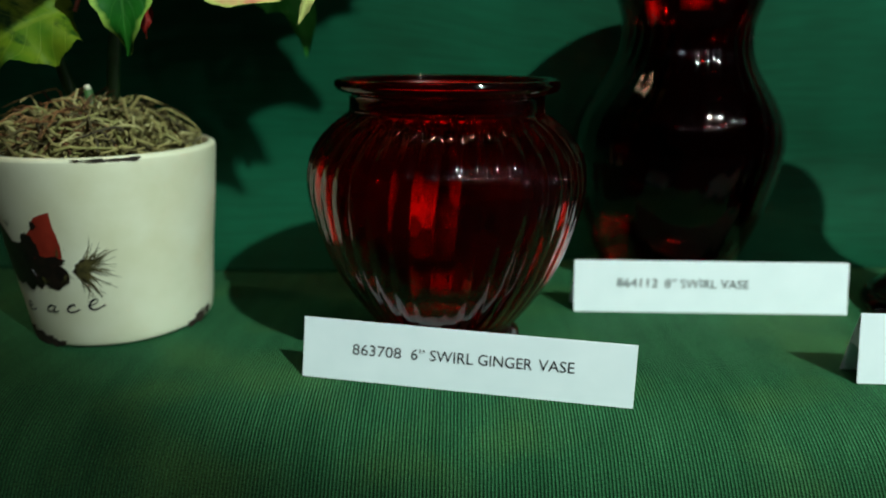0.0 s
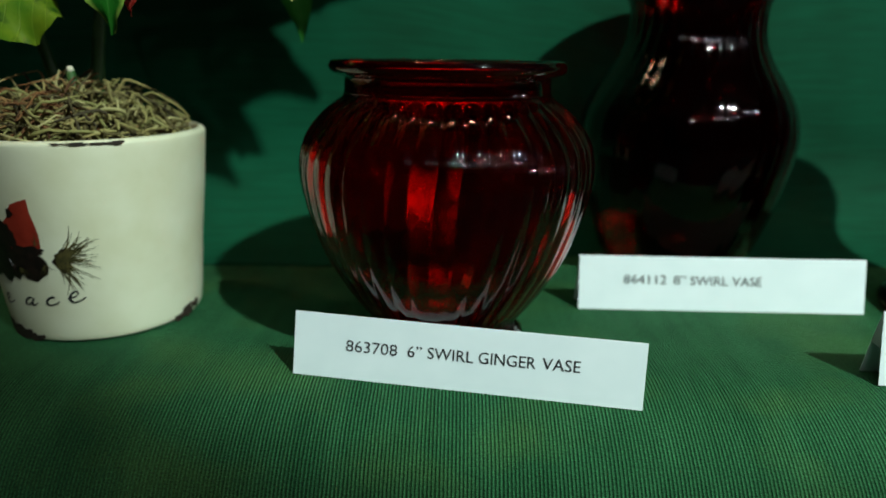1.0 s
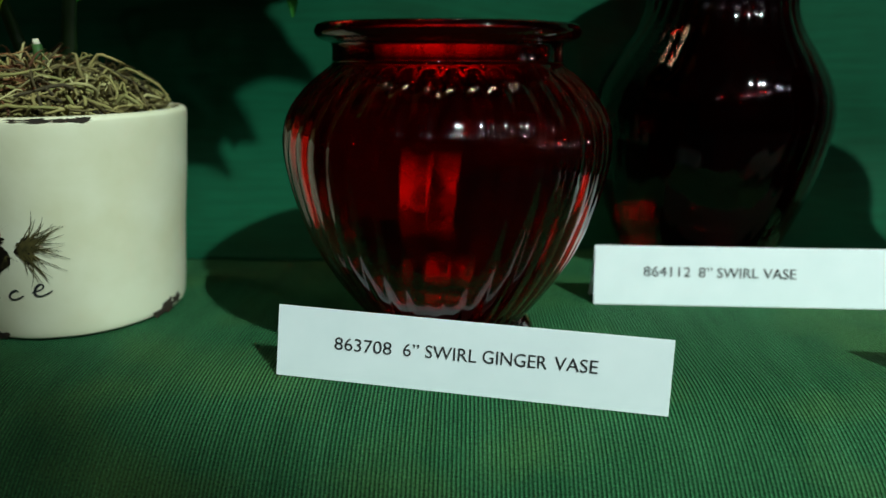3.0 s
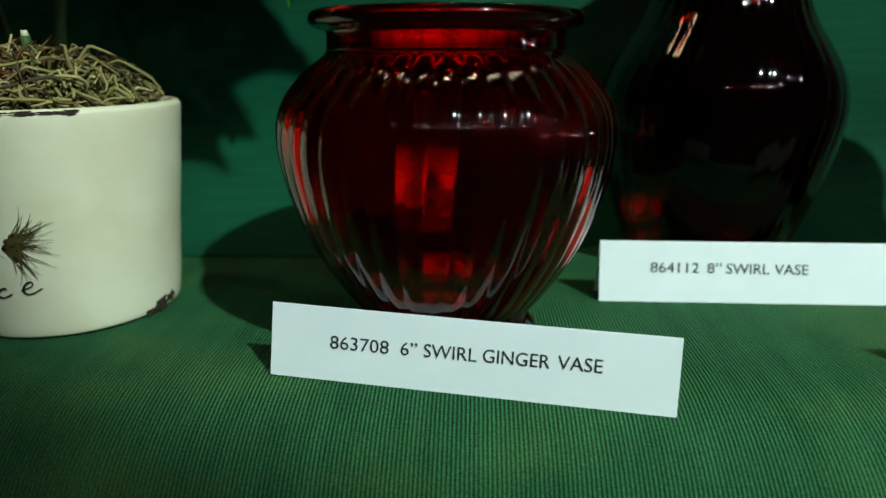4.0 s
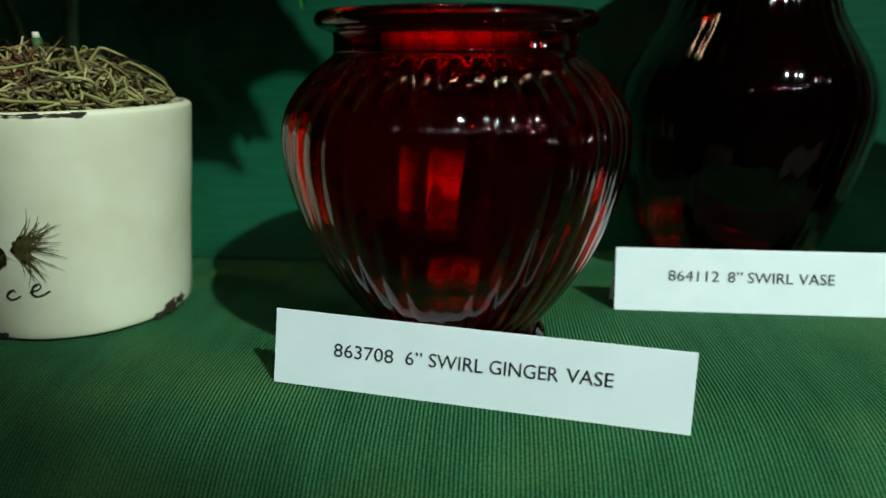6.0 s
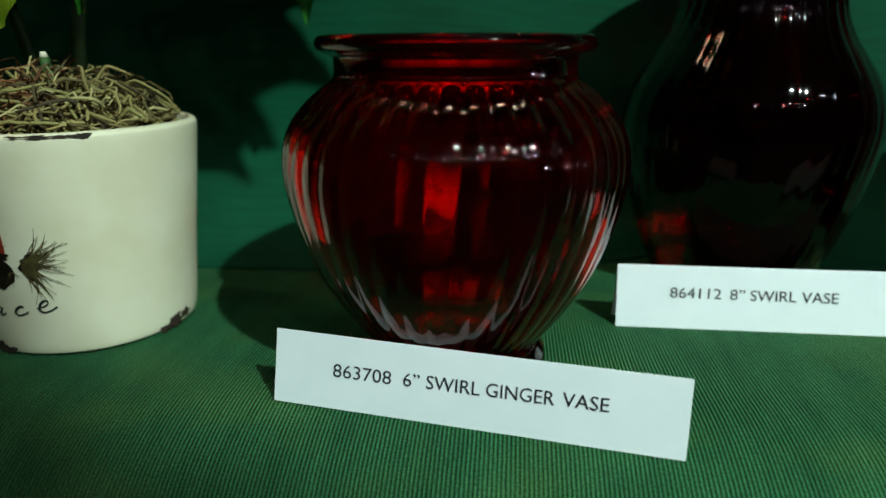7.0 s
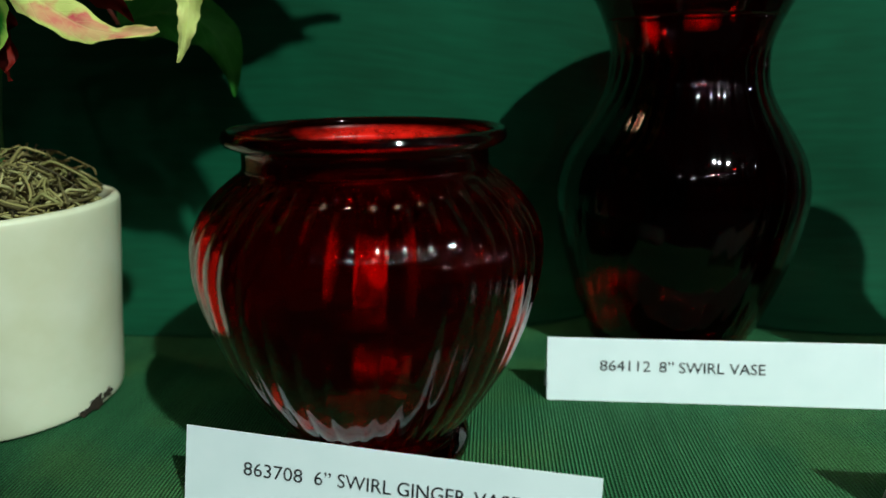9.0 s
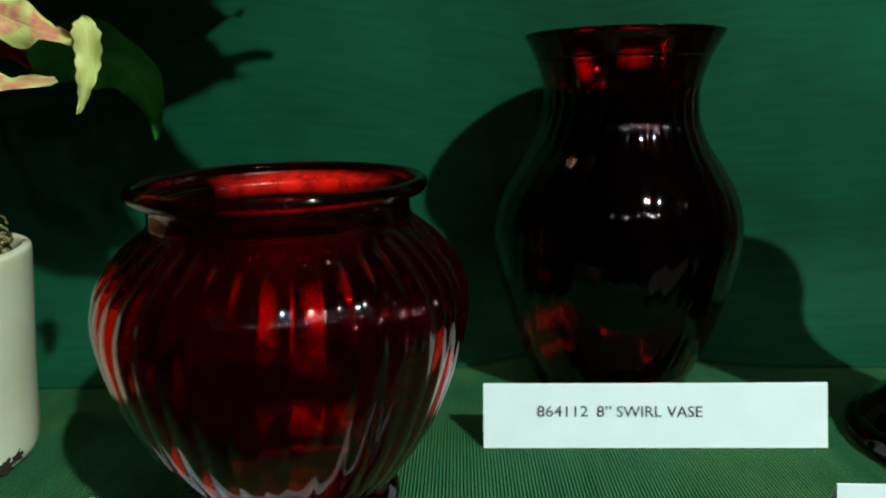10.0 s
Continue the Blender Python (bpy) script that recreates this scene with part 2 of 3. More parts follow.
LAMP_METAL = material("lamp_metal", (0.05, 0.05, 0.05), 0.4, Metallic=1.0)
STICKER = rough_paint("lilac_white_sticker", (0.6, 0.56, 0.62), (0.7, 0.66, 0.72), 150, 0.5)


# ---- mesh helpers ----
def finish(name, bm, mat, parent=None, smooth=True):
    me = bpy.data.meshes.new(name)
    bm.normal_update()
    bm.to_mesh(me)
    bm.free()
    for m in (mat if isinstance(mat, (list, tuple)) else [mat]):
        me.materials.append(m)
    if smooth:
        me.polygons.foreach_set("use_smooth", [True] * len(me.polygons))
    ob = new(name, me)
    if parent:
        ob.parent = parent
    return ob


def part(name, bm, mat, parent, label="", smooth=True):
    ob = finish(name, bm, mat, parent, smooth)
    return tagged(ob, label) if label else ob


def thing(name, at, label, category, group="", kind=""):
    ob = new(name)
    ob.matrix_world = pose(*at)
    ob.empty_display_size = 0.02
    return tagged(ob, label, category, group, kind)


def box(bm, lo, hi, bevel=0.0):
    made = bmesh.ops.create_cube(bm, size=1)["verts"]
    for v in made:
        v.co = Vector([l + (c + 0.5) * (h - l) for c, l, h in zip(v.co, lo, hi)])
    if bevel:
        edges = {e for v in made for e in v.link_edges}
        bmesh.ops.bevel(bm, geom=list(edges), offset=bevel, segments=2, affect="EDGES")
    return bm


def smooth_profile(points, steps):
    """Catmull-Rom through the (r, z) points."""
    p = [np.array(q, float) for q in points]
    p = [2 * p[0] - p[1]] + p + [2 * p[-1] - p[-2]]
    out = []
    for i in range(1, len(p) - 2):
        for k in range(steps):
            t = k / steps
            out.append(0.5 * (2 * p[i] + (p[i + 1] - p[i - 1]) * t + (2 * p[i - 1] - 5 * p[i] + 4 * p[i + 1] - p[i + 2]) * t * t
                              + (3 * p[i] - p[i - 1] - 3 * p[i + 1] + p[i + 2]) * t ** 3))
    out.append(p[-2])
    return out


def lathe(bm, profile, around, relief=None):
    """Turns a profile of (r, z) round z; relief(angle, z, index) gives metres to add to r. Ends close on the axis."""
    rings = []
    for i, (r, z) in enumerate(profile):
        if r < 1e-5:
            rings.append([bm.verts.new((0, 0, z))])
            continue
        ring = []
        for k in range(around):
            a = 2 * math.pi * k / around
            rr = r + (relief(a, z, i) if relief else 0)
            ring.append(bm.verts.new((rr * math.cos(a), rr * math.sin(a), z)))
        rings.append(ring)
    for a, b in zip(rings, rings[1:]):
        for k in range(max(len(a), len(b))):
            k2 = (k + 1) % max(len(a), len(b))
            if len(a) == 1:
                bm.faces.new((a[0], b[k2], b[k]))
            elif len(b) == 1:
                bm.faces.new((a[k], a[k2], b[0]))
            else:
                bm.faces.new((a[k], a[k2], b[k2], b[k]))
    return bm


def tube(bm, points, radii, sides=6):
    """A tube along points, closed at both ends."""
    pts = [Vector(p) for p in points]
    rings = []
    ref = Vector((0.31, 0.17, 0.93))
    for i, p in enumerate(pts):
        d = (pts[min(i + 1, len(pts) - 1)] - pts[max(i - 1, 0)]).normalized()
        a = d.cross(ref)
        if a.length < 1e-4:
            a = d.cross(Vector((1, 0, 0)))
        a.normalize()
        b = d.cross(a)
        r = radii[i] if isinstance(radii, (list, tuple)) else radii
        rings.append([bm.verts.new(p + a * r * math.cos(2 * math.pi * k / sides) + b * r * math.sin(2 * math.pi * k / sides)) for k in range(sides)])
    for q, s in zip(rings, rings[1:]):
        for k in range(sides):
            bm.faces.new((q[k], q[(k + 1) % sides], s[(k + 1) % sides], s[k]))
    bm.faces.new(rings[0][::-1])
    bm.faces.new(rings[-1])
    return bm


def bezier(a, b, c, d, n):
    a, b, c, d = (Vector(p) for p in (a, b, c, d))
    return [a * (1 - t) ** 3 + b * 3 * t * (1 - t) ** 2 + c * 3 * t * t * (1 - t) + d * t ** 3 for t in (k / n for k in range(n + 1))]


# ---- the hall and the table ----
def hall():
    for name, lo, hi, mat in (("wall_south", (-4, -7.2, -0.75), (6, -7, 2.6), DARK_WALL), ("wall_north", (-4, 3, -0.75), (6, 3.2, 2.6), DARK_WALL),
                              ("wall_west", (-4.2, -7.2, -0.75), (-4, 3.2, 2.6), DARK_WALL), ("wall_east", (6, -7.2, -0.75), (6.2, 3.2, 2.6), DARK_WALL),
                              ("floor", (-4.2, -7.2, -0.9), (6.2, 3.2, -0.75), DARK_FLOOR), ("ceiling", (-4.2, -7.2, 2.6), (6.2, 3.2, 2.75), DARK_WALL)):
        ob = finish(name, box(bmesh.new(), lo, hi), mat, smooth=False)
        tagged(ob, {"f": "dark carpeted hall floor", "c": "dark painted hall ceiling", "w": "dark painted wall of the hall"}[name[0]], name.split("_")[0], kind="structure")


hall()

TABLE_FRONT, COVE, BACK = -0.113, 0.160, 0.229


def cloth_sheet(name, rows, mat, label, thick):
    """A sheet from rows of (x, y, z) points, with UV in metres."""
    bm = bmesh.new()
    uv = bm.loops.layers.uv.new("UVMap")
    grid = [[bm.verts.new(p) for p in row] for row in rows]
    mid = len(rows[0]) // 2
    dist = [0.0]
    for p, q in zip(rows, rows[1:]):
        dist.append(dist[-1] + math.dist(p[mid], q[mid]))
    for i in range(len(grid) - 1):
        for k in range(len(grid[0]) - 1):
            f = bm.faces.new((grid[i][k], grid[i][k + 1], grid[i + 1][k + 1], grid[i + 1][k]))
            for loop, (ii, kk) in zip(f.loops, ((i, k), (i, k + 1), (i + 1, k + 1), (i + 1, k))):
                loop[uv].uv = (rows[ii][kk][0], dist[ii])
    ob = finish(name, bm, mat)
    mod = ob.modifiers.new("thickness", "SOLIDIFY")
    mod.thickness, mod.offset = thick, -1
    return tagged(ob, label, "cloth")


def tablecloth():
    prof = [(TABLE_FRONT, z) for z in np.linspace(-0.72, -0.062, 12)]
    for k in range(1, 25):
        a = math.pi / 2 * k / 24
        prof.append((TABLE_FRONT + 0.078 * (1 - math.cos(a)), -0.060 + 0.060 * math.sin(a)))
    prof += [(y, 0.0) for y in np.linspace(TABLE_FRONT + 0.084, BACK + 0.005, 40)]
    rows = []
    for y, z in prof:
        row = []
        for k in range(151):
            x = -0.95 + 2.1 * k / 150
            dy = 0.006 * math.sin(x * 21 + 2 * noise.noise((x * 3, 0, 1))) * min(1, (-z - 0.05) * 6) if z < -0.05 else 0.0
            row.append((x, y + dy, z))
        rows.append(row)
    cloth_sheet("tablecloth", rows, CLOTH, "green corded cloth draped over the table and its front edge", 0.0012)


def cove_shape(x):
    """Where the hanging cloth leaves the table, where it hangs upright and how high that is: nearer at the left, pushed back behind the tall vase."""
    k = min(1, max(0, (x + 0.10) / 0.18))
    k = k * k * (3 - 2 * k)
    dent = math.exp(-((x - 0.169) / 0.062) ** 2)
    return 0.124 + 0.026 * k + 0.046 * dent, 0.206 + (BACK - 0.206) * k, 0.105 - 0.020 * k - 0.02 * dent


def backdrop():
    rows = []
    for k in range(80):
        row = []
        for c in range(151):
            x = -0.95 + 2.1 * c / 150
            y0, y1, high = cove_shape(x)
            if k <= 30:
                a = math.pi / 2 * k / 30
                y, z = y0 + (y1 - y0) * math.sin(a), 0.0016 + high * (1 - math.cos(a))
            else:
                z = 0.0016 + high + (0.9 - high) * (k - 30) / 49
                y = y1
            soft = min(1, max(0, z - 0.03) * 8)
            y += soft * (0.0022 * noise.noise((x * 5, z * 4, 3.1)) + 0.004 * noise.noise((x * 2.2, z * 2.2, 7)))
            row.append((x, y, z))
        rows.append(row)
    cloth_sheet("backdrop_cloth", rows, BACKCLOTH, "plain dark green cloth hung behind the table, its foot curving forward", 0.0012)


tablecloth()
backdrop()


def table():
    t = thing("display_table", (0, 0, -0.75), "plain plywood display table under the green cloth", "table")
    y0, y1 = TABLE_FRONT + 0.014, BACK + 0.012
    part("tabletop", box(bmesh.new(), (-0.94, y0 + 0.064, 0.70), (1.14, BACK + 0.008, 0.7478), 0.003), TABLE_WOOD, t, smooth=False)
    part("backboard", box(bmesh.new(), (-0.94, y1, 0.6), (1.14, y1 + 0.015, 1.66), 0.002), TABLE_WOOD, t, smooth=False)
    for x in (-0.9, 1.06):
        for y in (y0 + 0.06, COVE - 0.06):
            part("leg", box(bmesh.new(), (x, y, 0), (x + 0.04, y + 0.04, 0.72), 0.002), TABLE_WOOD, t, smooth=False)
    for x in (-0.9, 1.06):
        part("bracket", box(bmesh.new(), (x, COVE - 0.02, 0.62), (x + 0.03, y1, 0.66), 0.002), TABLE_WOOD, t, smooth=False)


table()


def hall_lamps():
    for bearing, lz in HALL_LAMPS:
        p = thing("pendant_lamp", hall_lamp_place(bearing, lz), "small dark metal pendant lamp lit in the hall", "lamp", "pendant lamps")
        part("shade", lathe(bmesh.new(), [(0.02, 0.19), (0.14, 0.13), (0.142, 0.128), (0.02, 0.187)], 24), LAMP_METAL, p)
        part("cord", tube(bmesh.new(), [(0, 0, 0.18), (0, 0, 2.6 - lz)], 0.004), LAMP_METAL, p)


hall_lamps()


# ---- the glass ----
def glass_vase(name, at, outer, floor_z, wall, ribs, twist, rib_low, rib_high, depth, label, turn=0.0, foot_z=0.012, rim_z=0.1, glows=(), glass=(RUBY, RUBY_INSIDE)):
    """A blown glass vase: foot, ribbed body and rim. outer: (r, z) from the foot's middle up to the lip; the inside follows it at the wall's thickness."""
    vase = thing(name, at, label, "vase", "ruby glass vases")
    face = [(max(r, 0), z) for r, z in smooth_profile(outer, 6)]
    top = outer[-1]
    radius = lambda z, pts=[q for q in face if q[0] > 0.02]: float(np.interp(z, [q[1] for q in pts], [q[0] for q in pts]))
    span = rib_high - rib_low

    def rib(a, z, share):
        k = (z - rib_low) / span
        if k <= 0 or k >= 1:
            return 0.0
        c = abs(math.cos(0.5 * ribs * (a - twist * k - turn)))
        return share * depth * (0.58 + 3.0 * k ** 11) * min(1, k * 12) * min(1, (1 - k) * 18) * (c - 1)

    skin = [q for q in face if foot_z < q[1] < rim_z and q[0] > 0.02]
    skin = [(0.0, foot_z), (radius(foot_z) - 0.0015, foot_z)] + skin + [(radius(rim_z) - 0.0003, rim_z)]
    lining = [(r - wall, z) for r, z in skin[2:] if z > floor_z + 0.003][::-1]
    lining += [(lining[-1][0] * 0.8, floor_z + 0.0007), (lining[-1][0] * 0.4, floor_z), (0.0, floor_z)]
    n_out = len(skin)
    body = part("body", lathe(bmesh.new(), skin + lining, ribs * 12, lambda a, z, i: rib(a, z, 1.0 if i < n_out else 0.0)), list(glass), vase, "ribbed ruby glass body")
    for poly in list(body.data.polygons)[n_out * ribs * 12:]:
        poly.material_index = 1
    base = [q for q in face if q[1] < foot_z - 0.0002 or q[0] < 0.02]
    part("foot", lathe(bmesh.new(), base + [(radius(foot_z) - 0.0012, foot_z - 0.0002), (0.0, foot_z - 0.0002)], 96), glass[0], vase, "thick ruby glass foot")
    ring = [(radius(rim_z) - wall, rim_z + 0.0002), (radius(rim_z), rim_z + 0.0002)] + [q for q in face if q[1] > rim_z + 0.0005]
    ring += [(top[0] - 0.0012, top[1] + 0.0007), (top[0] - wall + 0.0004, top[1] + 0.0004), (top[0] - wall - 0.0012, top[1] - 0.002)]
    ring += [(r - wall, z) for r, z in face if rim_z + 0.0005 < z < top[1] - 0.004][::-1]
    bm = lathe(bmesh.new(), ring + ring[:1], 128)
    bmesh.ops.remove_doubles(bm, verts=bm.verts, dist=1e-6)
    part("rim", bm, glass[0], vase, "smooth rounded glass rim")
    # patches of painted red glow on the inner face: from and to, in degrees round the vase and metres up
    for a0, a1, z0, z1 in glows:
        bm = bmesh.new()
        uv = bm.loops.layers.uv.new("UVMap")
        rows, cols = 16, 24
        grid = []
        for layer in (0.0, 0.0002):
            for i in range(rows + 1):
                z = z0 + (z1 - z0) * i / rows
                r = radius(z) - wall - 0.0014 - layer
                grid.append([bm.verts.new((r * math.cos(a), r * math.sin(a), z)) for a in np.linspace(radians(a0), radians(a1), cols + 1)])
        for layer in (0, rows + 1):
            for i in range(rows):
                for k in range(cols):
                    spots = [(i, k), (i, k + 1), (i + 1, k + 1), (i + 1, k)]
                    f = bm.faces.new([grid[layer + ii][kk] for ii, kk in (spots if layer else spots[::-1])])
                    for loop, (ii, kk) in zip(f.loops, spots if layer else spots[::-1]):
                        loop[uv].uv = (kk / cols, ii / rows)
        part("glow_patch", bm, GLOW_FILM, vase, "streaky red glow painted inside")
    return vase


GINGER = [(0.0, 0.0022), (0.030, 0.0016), (0.040, 0.0), (0.0434, 0.0022), (0.0438, 0.007), (0.0415, 0.0105), (0.0396, 0.0128), (0.0404, 0.0155), (0.0437, 0.0205), (0.0475, 0.0255), (0.0511, 0.0305),
          (0.0546, 0.0355), (0.0575, 0.0402), (0.0631, 0.0500), (0.0673, 0.0600), (0.0708, 0.0700), (0.0737, 0.0800), (0.0757, 0.0900), (0.0764, 0.0985), (0.0757, 0.1065), (0.0733, 0.1140),
          (0.0692, 0.1205), (0.0630, 0.1272), (0.0562, 0.1325), (0.0532, 0.1352), (0.0524, 0.1385), (0.0526, 0.1436), (0.0555, 0.1448), (0.0586, 0.1462), (0.0599, 0.1488), (0.0590, 0.1514)]
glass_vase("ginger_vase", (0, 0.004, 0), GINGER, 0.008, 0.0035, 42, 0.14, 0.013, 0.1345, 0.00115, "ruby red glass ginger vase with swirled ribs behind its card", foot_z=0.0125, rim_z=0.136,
           glows=((84, 118, 0.036, 0.084), (35, 145, 0.1375, 0.1485), (60, 125, 0.014, 0.030)))

TALL = [(0.0, 0.0022), (0.032, 0.0016), (0.043, 0.0), (0.0485, 0.003), (0.0505, 0.010), (0.0545, 0.018), (0.0605, 0.034), (0.0668, 0.054), (0.0718, 0.074), (0.0746, 0.095), (0.0738, 0.110),
        (0.0694, 0.124), (0.0612, 0.138), (0.0525, 0.151), (0.0470, 0.163), (0.0450, 0.175), (0.0455, 0.186), (0.0490, 0.198), (0.0535, 0.208), (0.0560, 0.2125), (0.0570, 0.2145)]
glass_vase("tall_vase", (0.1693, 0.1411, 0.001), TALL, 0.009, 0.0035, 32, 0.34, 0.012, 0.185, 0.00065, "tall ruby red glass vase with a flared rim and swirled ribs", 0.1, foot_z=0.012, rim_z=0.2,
           glows=((100, 170, 0.013, 0.036), (50, 80, 0.196, 0.210), (100, 118, 0.188, 0.208)), glass=(SHADED_RUBY, SHADED_RUBY))

FLARED = [(0.0, 0.0022), (0.040, 0.0016), (0.056, 0.0), (0.0610, 0.003), (0.0600, 0.008), (0.0520, 0.017), (0.0430, 0.028), (0.0375, 0.04), (0.0355, 0.07), (0.0370, 0.11), (0.0425, 0.15), (0.0520, 0.180), (0.0565, 0.1885), (0.058, 0.192)]
glass_vase("flared_vase", (0.342, 0.048, 0), FLARED, 0.009, 0.0035, 30, 0.2, 0.03, 0.16, 0.0006, "ruby red glass vase with a flared foot and mouth", foot_z=0.012, rim_z=0.17, glass=(SHADED_RUBY, SHADED_RUBY))


# ---- the cards ----
def text_mesh(body, height):
    """Flat letters as a bmesh, the capitals height metres high, from x = 0."""
    cu = bpy.data.curves.new("letters", "FONT")
    cu.body, cu.resolution_u = body, 3
    ob = bpy.data.objects.new("letters", cu)
    scene.collection.objects.link(ob)
    me = bpy.data.meshes.new_from_object(ob.evaluated_get(bpy.context.evaluated_depsgraph_get()))
    bm = bmesh.new()
    bm.from_mesh(me)
    bpy.data.objects.remove(ob)
    bpy.data.curves.remove(cu)
    bpy.data.meshes.remove(me)
    x0 = min(v.co.x for v in bm.verts)
    k = height / 0.73
    for v in bm.verts:
        v.co = Vector(((v.co.x - x0) * k, v.co.y * k, 0))
    return bm


def name_card(left, right, height, back, words, label, cap=0.0, sink=0.0):
    """A folded tent card; left and right: the ends of its front foot on the table; back: how far the fold lies behind the foot; sink: how far the right end lies lower."""
    a, b = Vector((*left, 0)), Vector((*right, 0))
    width = (b - a).length
    turn = math.degrees(math.atan2(b.y - a.y, b.x - a.x))
    card = thing("name_card", (a.x, a.y, 0.0003, 0, math.degrees(math.atan2(sink, width)), turn), label, "card", "name cards")
    slope = math.hypot(height, back)
    bm = bmesh.new()
    path = [(0.0, 0.0), (back * 0.5, height * 0.5), (back * 0.97, height * 0.985), (back, height), (back * 1.04, height * 0.985), (back * 1.6, height * 0.5), (back * 2.1, 0.0)]
    inside = [(y + (0.0005 if i < 3 else 0 if i == 3 else -0.0005), z - (0.0008 if i == 3 else 0)) for i, (y, z) in enumerate(path)]
    loops = []
    for k in range(13):
        x = width * k / 12
        bow = 0.0005 * math.sin(math.pi * k / 12)
        loops.append([bm.verts.new((x, y - bow * (z / height), z)) for y, z in path] + [bm.verts.new((x, y - bow * (z / height), z)) for y, z in inside[::-1]])
    for p, q in zip(loops, loops[1:]):
        for k in range(len(p)):
            k2 = (k + 1) % len(p)
            bm.faces.new((p[k], q[k], q[k2], p[k2]))
    bm.faces.new(loops[0])
    bm.faces.new(loops[-1][::-1])
    part("folded_sheet", bm, PAPER, card, smooth=False)
    line = bmesh.new()
    for word, left_u, right_u, base in words:
        tm = text_mesh(word, cap)
        wide = max(v.co.x for v in tm.verts)
        for v in tm.verts:
            u = left_u + v.co.x * (right_u - left_u) / wide
            s = (base + v.co.y) / slope
            bow = 0.0005 * math.sin(math.pi * u / width)
            v.co = Vector((u, back * s - bow * s - 0.0003, height * s + 0.0001))
        me = bpy.data.meshes.new("word")
        tm.to_mesh(me)
        tm.free()
        line.from_mesh(me)
        bpy.data.meshes.remove(me)
    if words:
        part("printed_text", line, INK, card, "black printed lettering", smooth=False)
    return card


name_card((-0.0751, -0.0446), (0.0946, -0.0657), 0.0315, 0.0068,
          [("863708", 0.0267, 0.0526, 0.0142), ("6\u201d", 0.0578, 0.0648, 0.0144), ("SWIRL", 0.0677, 0.0900, 0.0146), ("GINGER", 0.0926, 0.1200, 0.0148), ("VASE", 0.1231, 0.1410, 0.0150)],
          "white folded paper card with black print before the ginger vase", 0.0060, 0.0044)
name_card((0.0846, 0.0505), (0.2646, 0.0499), 0.0335, 0.0080,
          [("864112", 0.0283, 0.0551, 0.0168), ("8\u201d", 0.0597, 0.0674, 0.0167), ("SWIRL", 0.0702, 0.0936, 0.0166), ("VASE", 0.0965, 0.1149, 0.0165)],
          "white folded paper card with black print before the tall vase", 0.0060)
name_card((0.2163, -0.0441), (0.3880, -0.0490), 0.0364, 0.0080, [], "white folded paper card before the flared vase")


def sticker():
    bm = bmesh.new()
    cols = []
    for k in range(7):
        a = radians(-109 + 20 * k / 6)
        cols.append([bm.verts.new((r * math.cos(a), r * math.sin(a), z)) for r, z in ((0.0444, 0.0090), (0.0430, 0.0165), (0.0425, 0.0165), (0.0439, 0.0090))])
    for p, q in zip(cols, cols[1:]):
        for k in range(4):
            bm.faces.new((p[k], q[k], q[(k + 1) % 4], p[(k + 1) % 4]))
    bm.faces.new(cols[0][::-1])
    bm.faces.new(cols[-1])
    ob = part("price_sticker", bm, STICKER, bpy.data.objects["ginger_vase"], "pale lilac sticker")


sticker()

# ---- the pot ----
POT, POT_R, POT_K, POT_H = (-0.2081, 0.0366), 0.0522, 0.108, 0.1115


def pot_point(angle, z, lift=0.0):
    """A point of the pot's face; angle in degrees from the front, to the right."""
    r = POT_R + POT_K * z + lift
    return Vector((r * math.sin(radians(angle)), -r * math.cos(radians(angle)), z))


def pot_decal(bm, outline, lift=0.0004, cells=1):
    """A flat printed patch laid on the pot's face. outline: (angle, z)."""
    ca = sum(a for a, _ in outline) / len(outline)
    cz = sum(z for _, z in outline) / len(outline)
    rings = []
    for s in (1.0, 0.66, 0.33):
        rings.append([bm.verts.new(pot_point(ca + (a - ca) * s, cz + (z - cz) * s, lift)) for a, z in outline])
    mid = bm.verts.new(pot_point(ca, cz, lift))
    n = len(outline)
    for p, q in zip(rings, rings[1:]):
        for k in range(n):
            bm.faces.new((p[k], p[(k + 1) % n], q[(k + 1) % n], q[k]))
    for k in range(n):
        bm.faces.new((rings[-1][k], rings[-1][(k + 1) % n], mid))
    return bm


def blob(ca, cz, wa, hz, seed, rough=0.18, n=28):
    out = []
    for k in range(n):
        t = 2 * math.pi * k / n
        s = 1 + rough * 2.2 * noise.noise((math.cos(t) * 1.9 + seed, math.sin(t) * 1.9, seed * 0.7)) + rough * noise.noise((math.cos(t) * 6 + seed, math.sin(t) * 6, 2.0))
        out.append((ca + wa * s * math.cos(t), cz + hz * s * math.sin(t)))
    return out


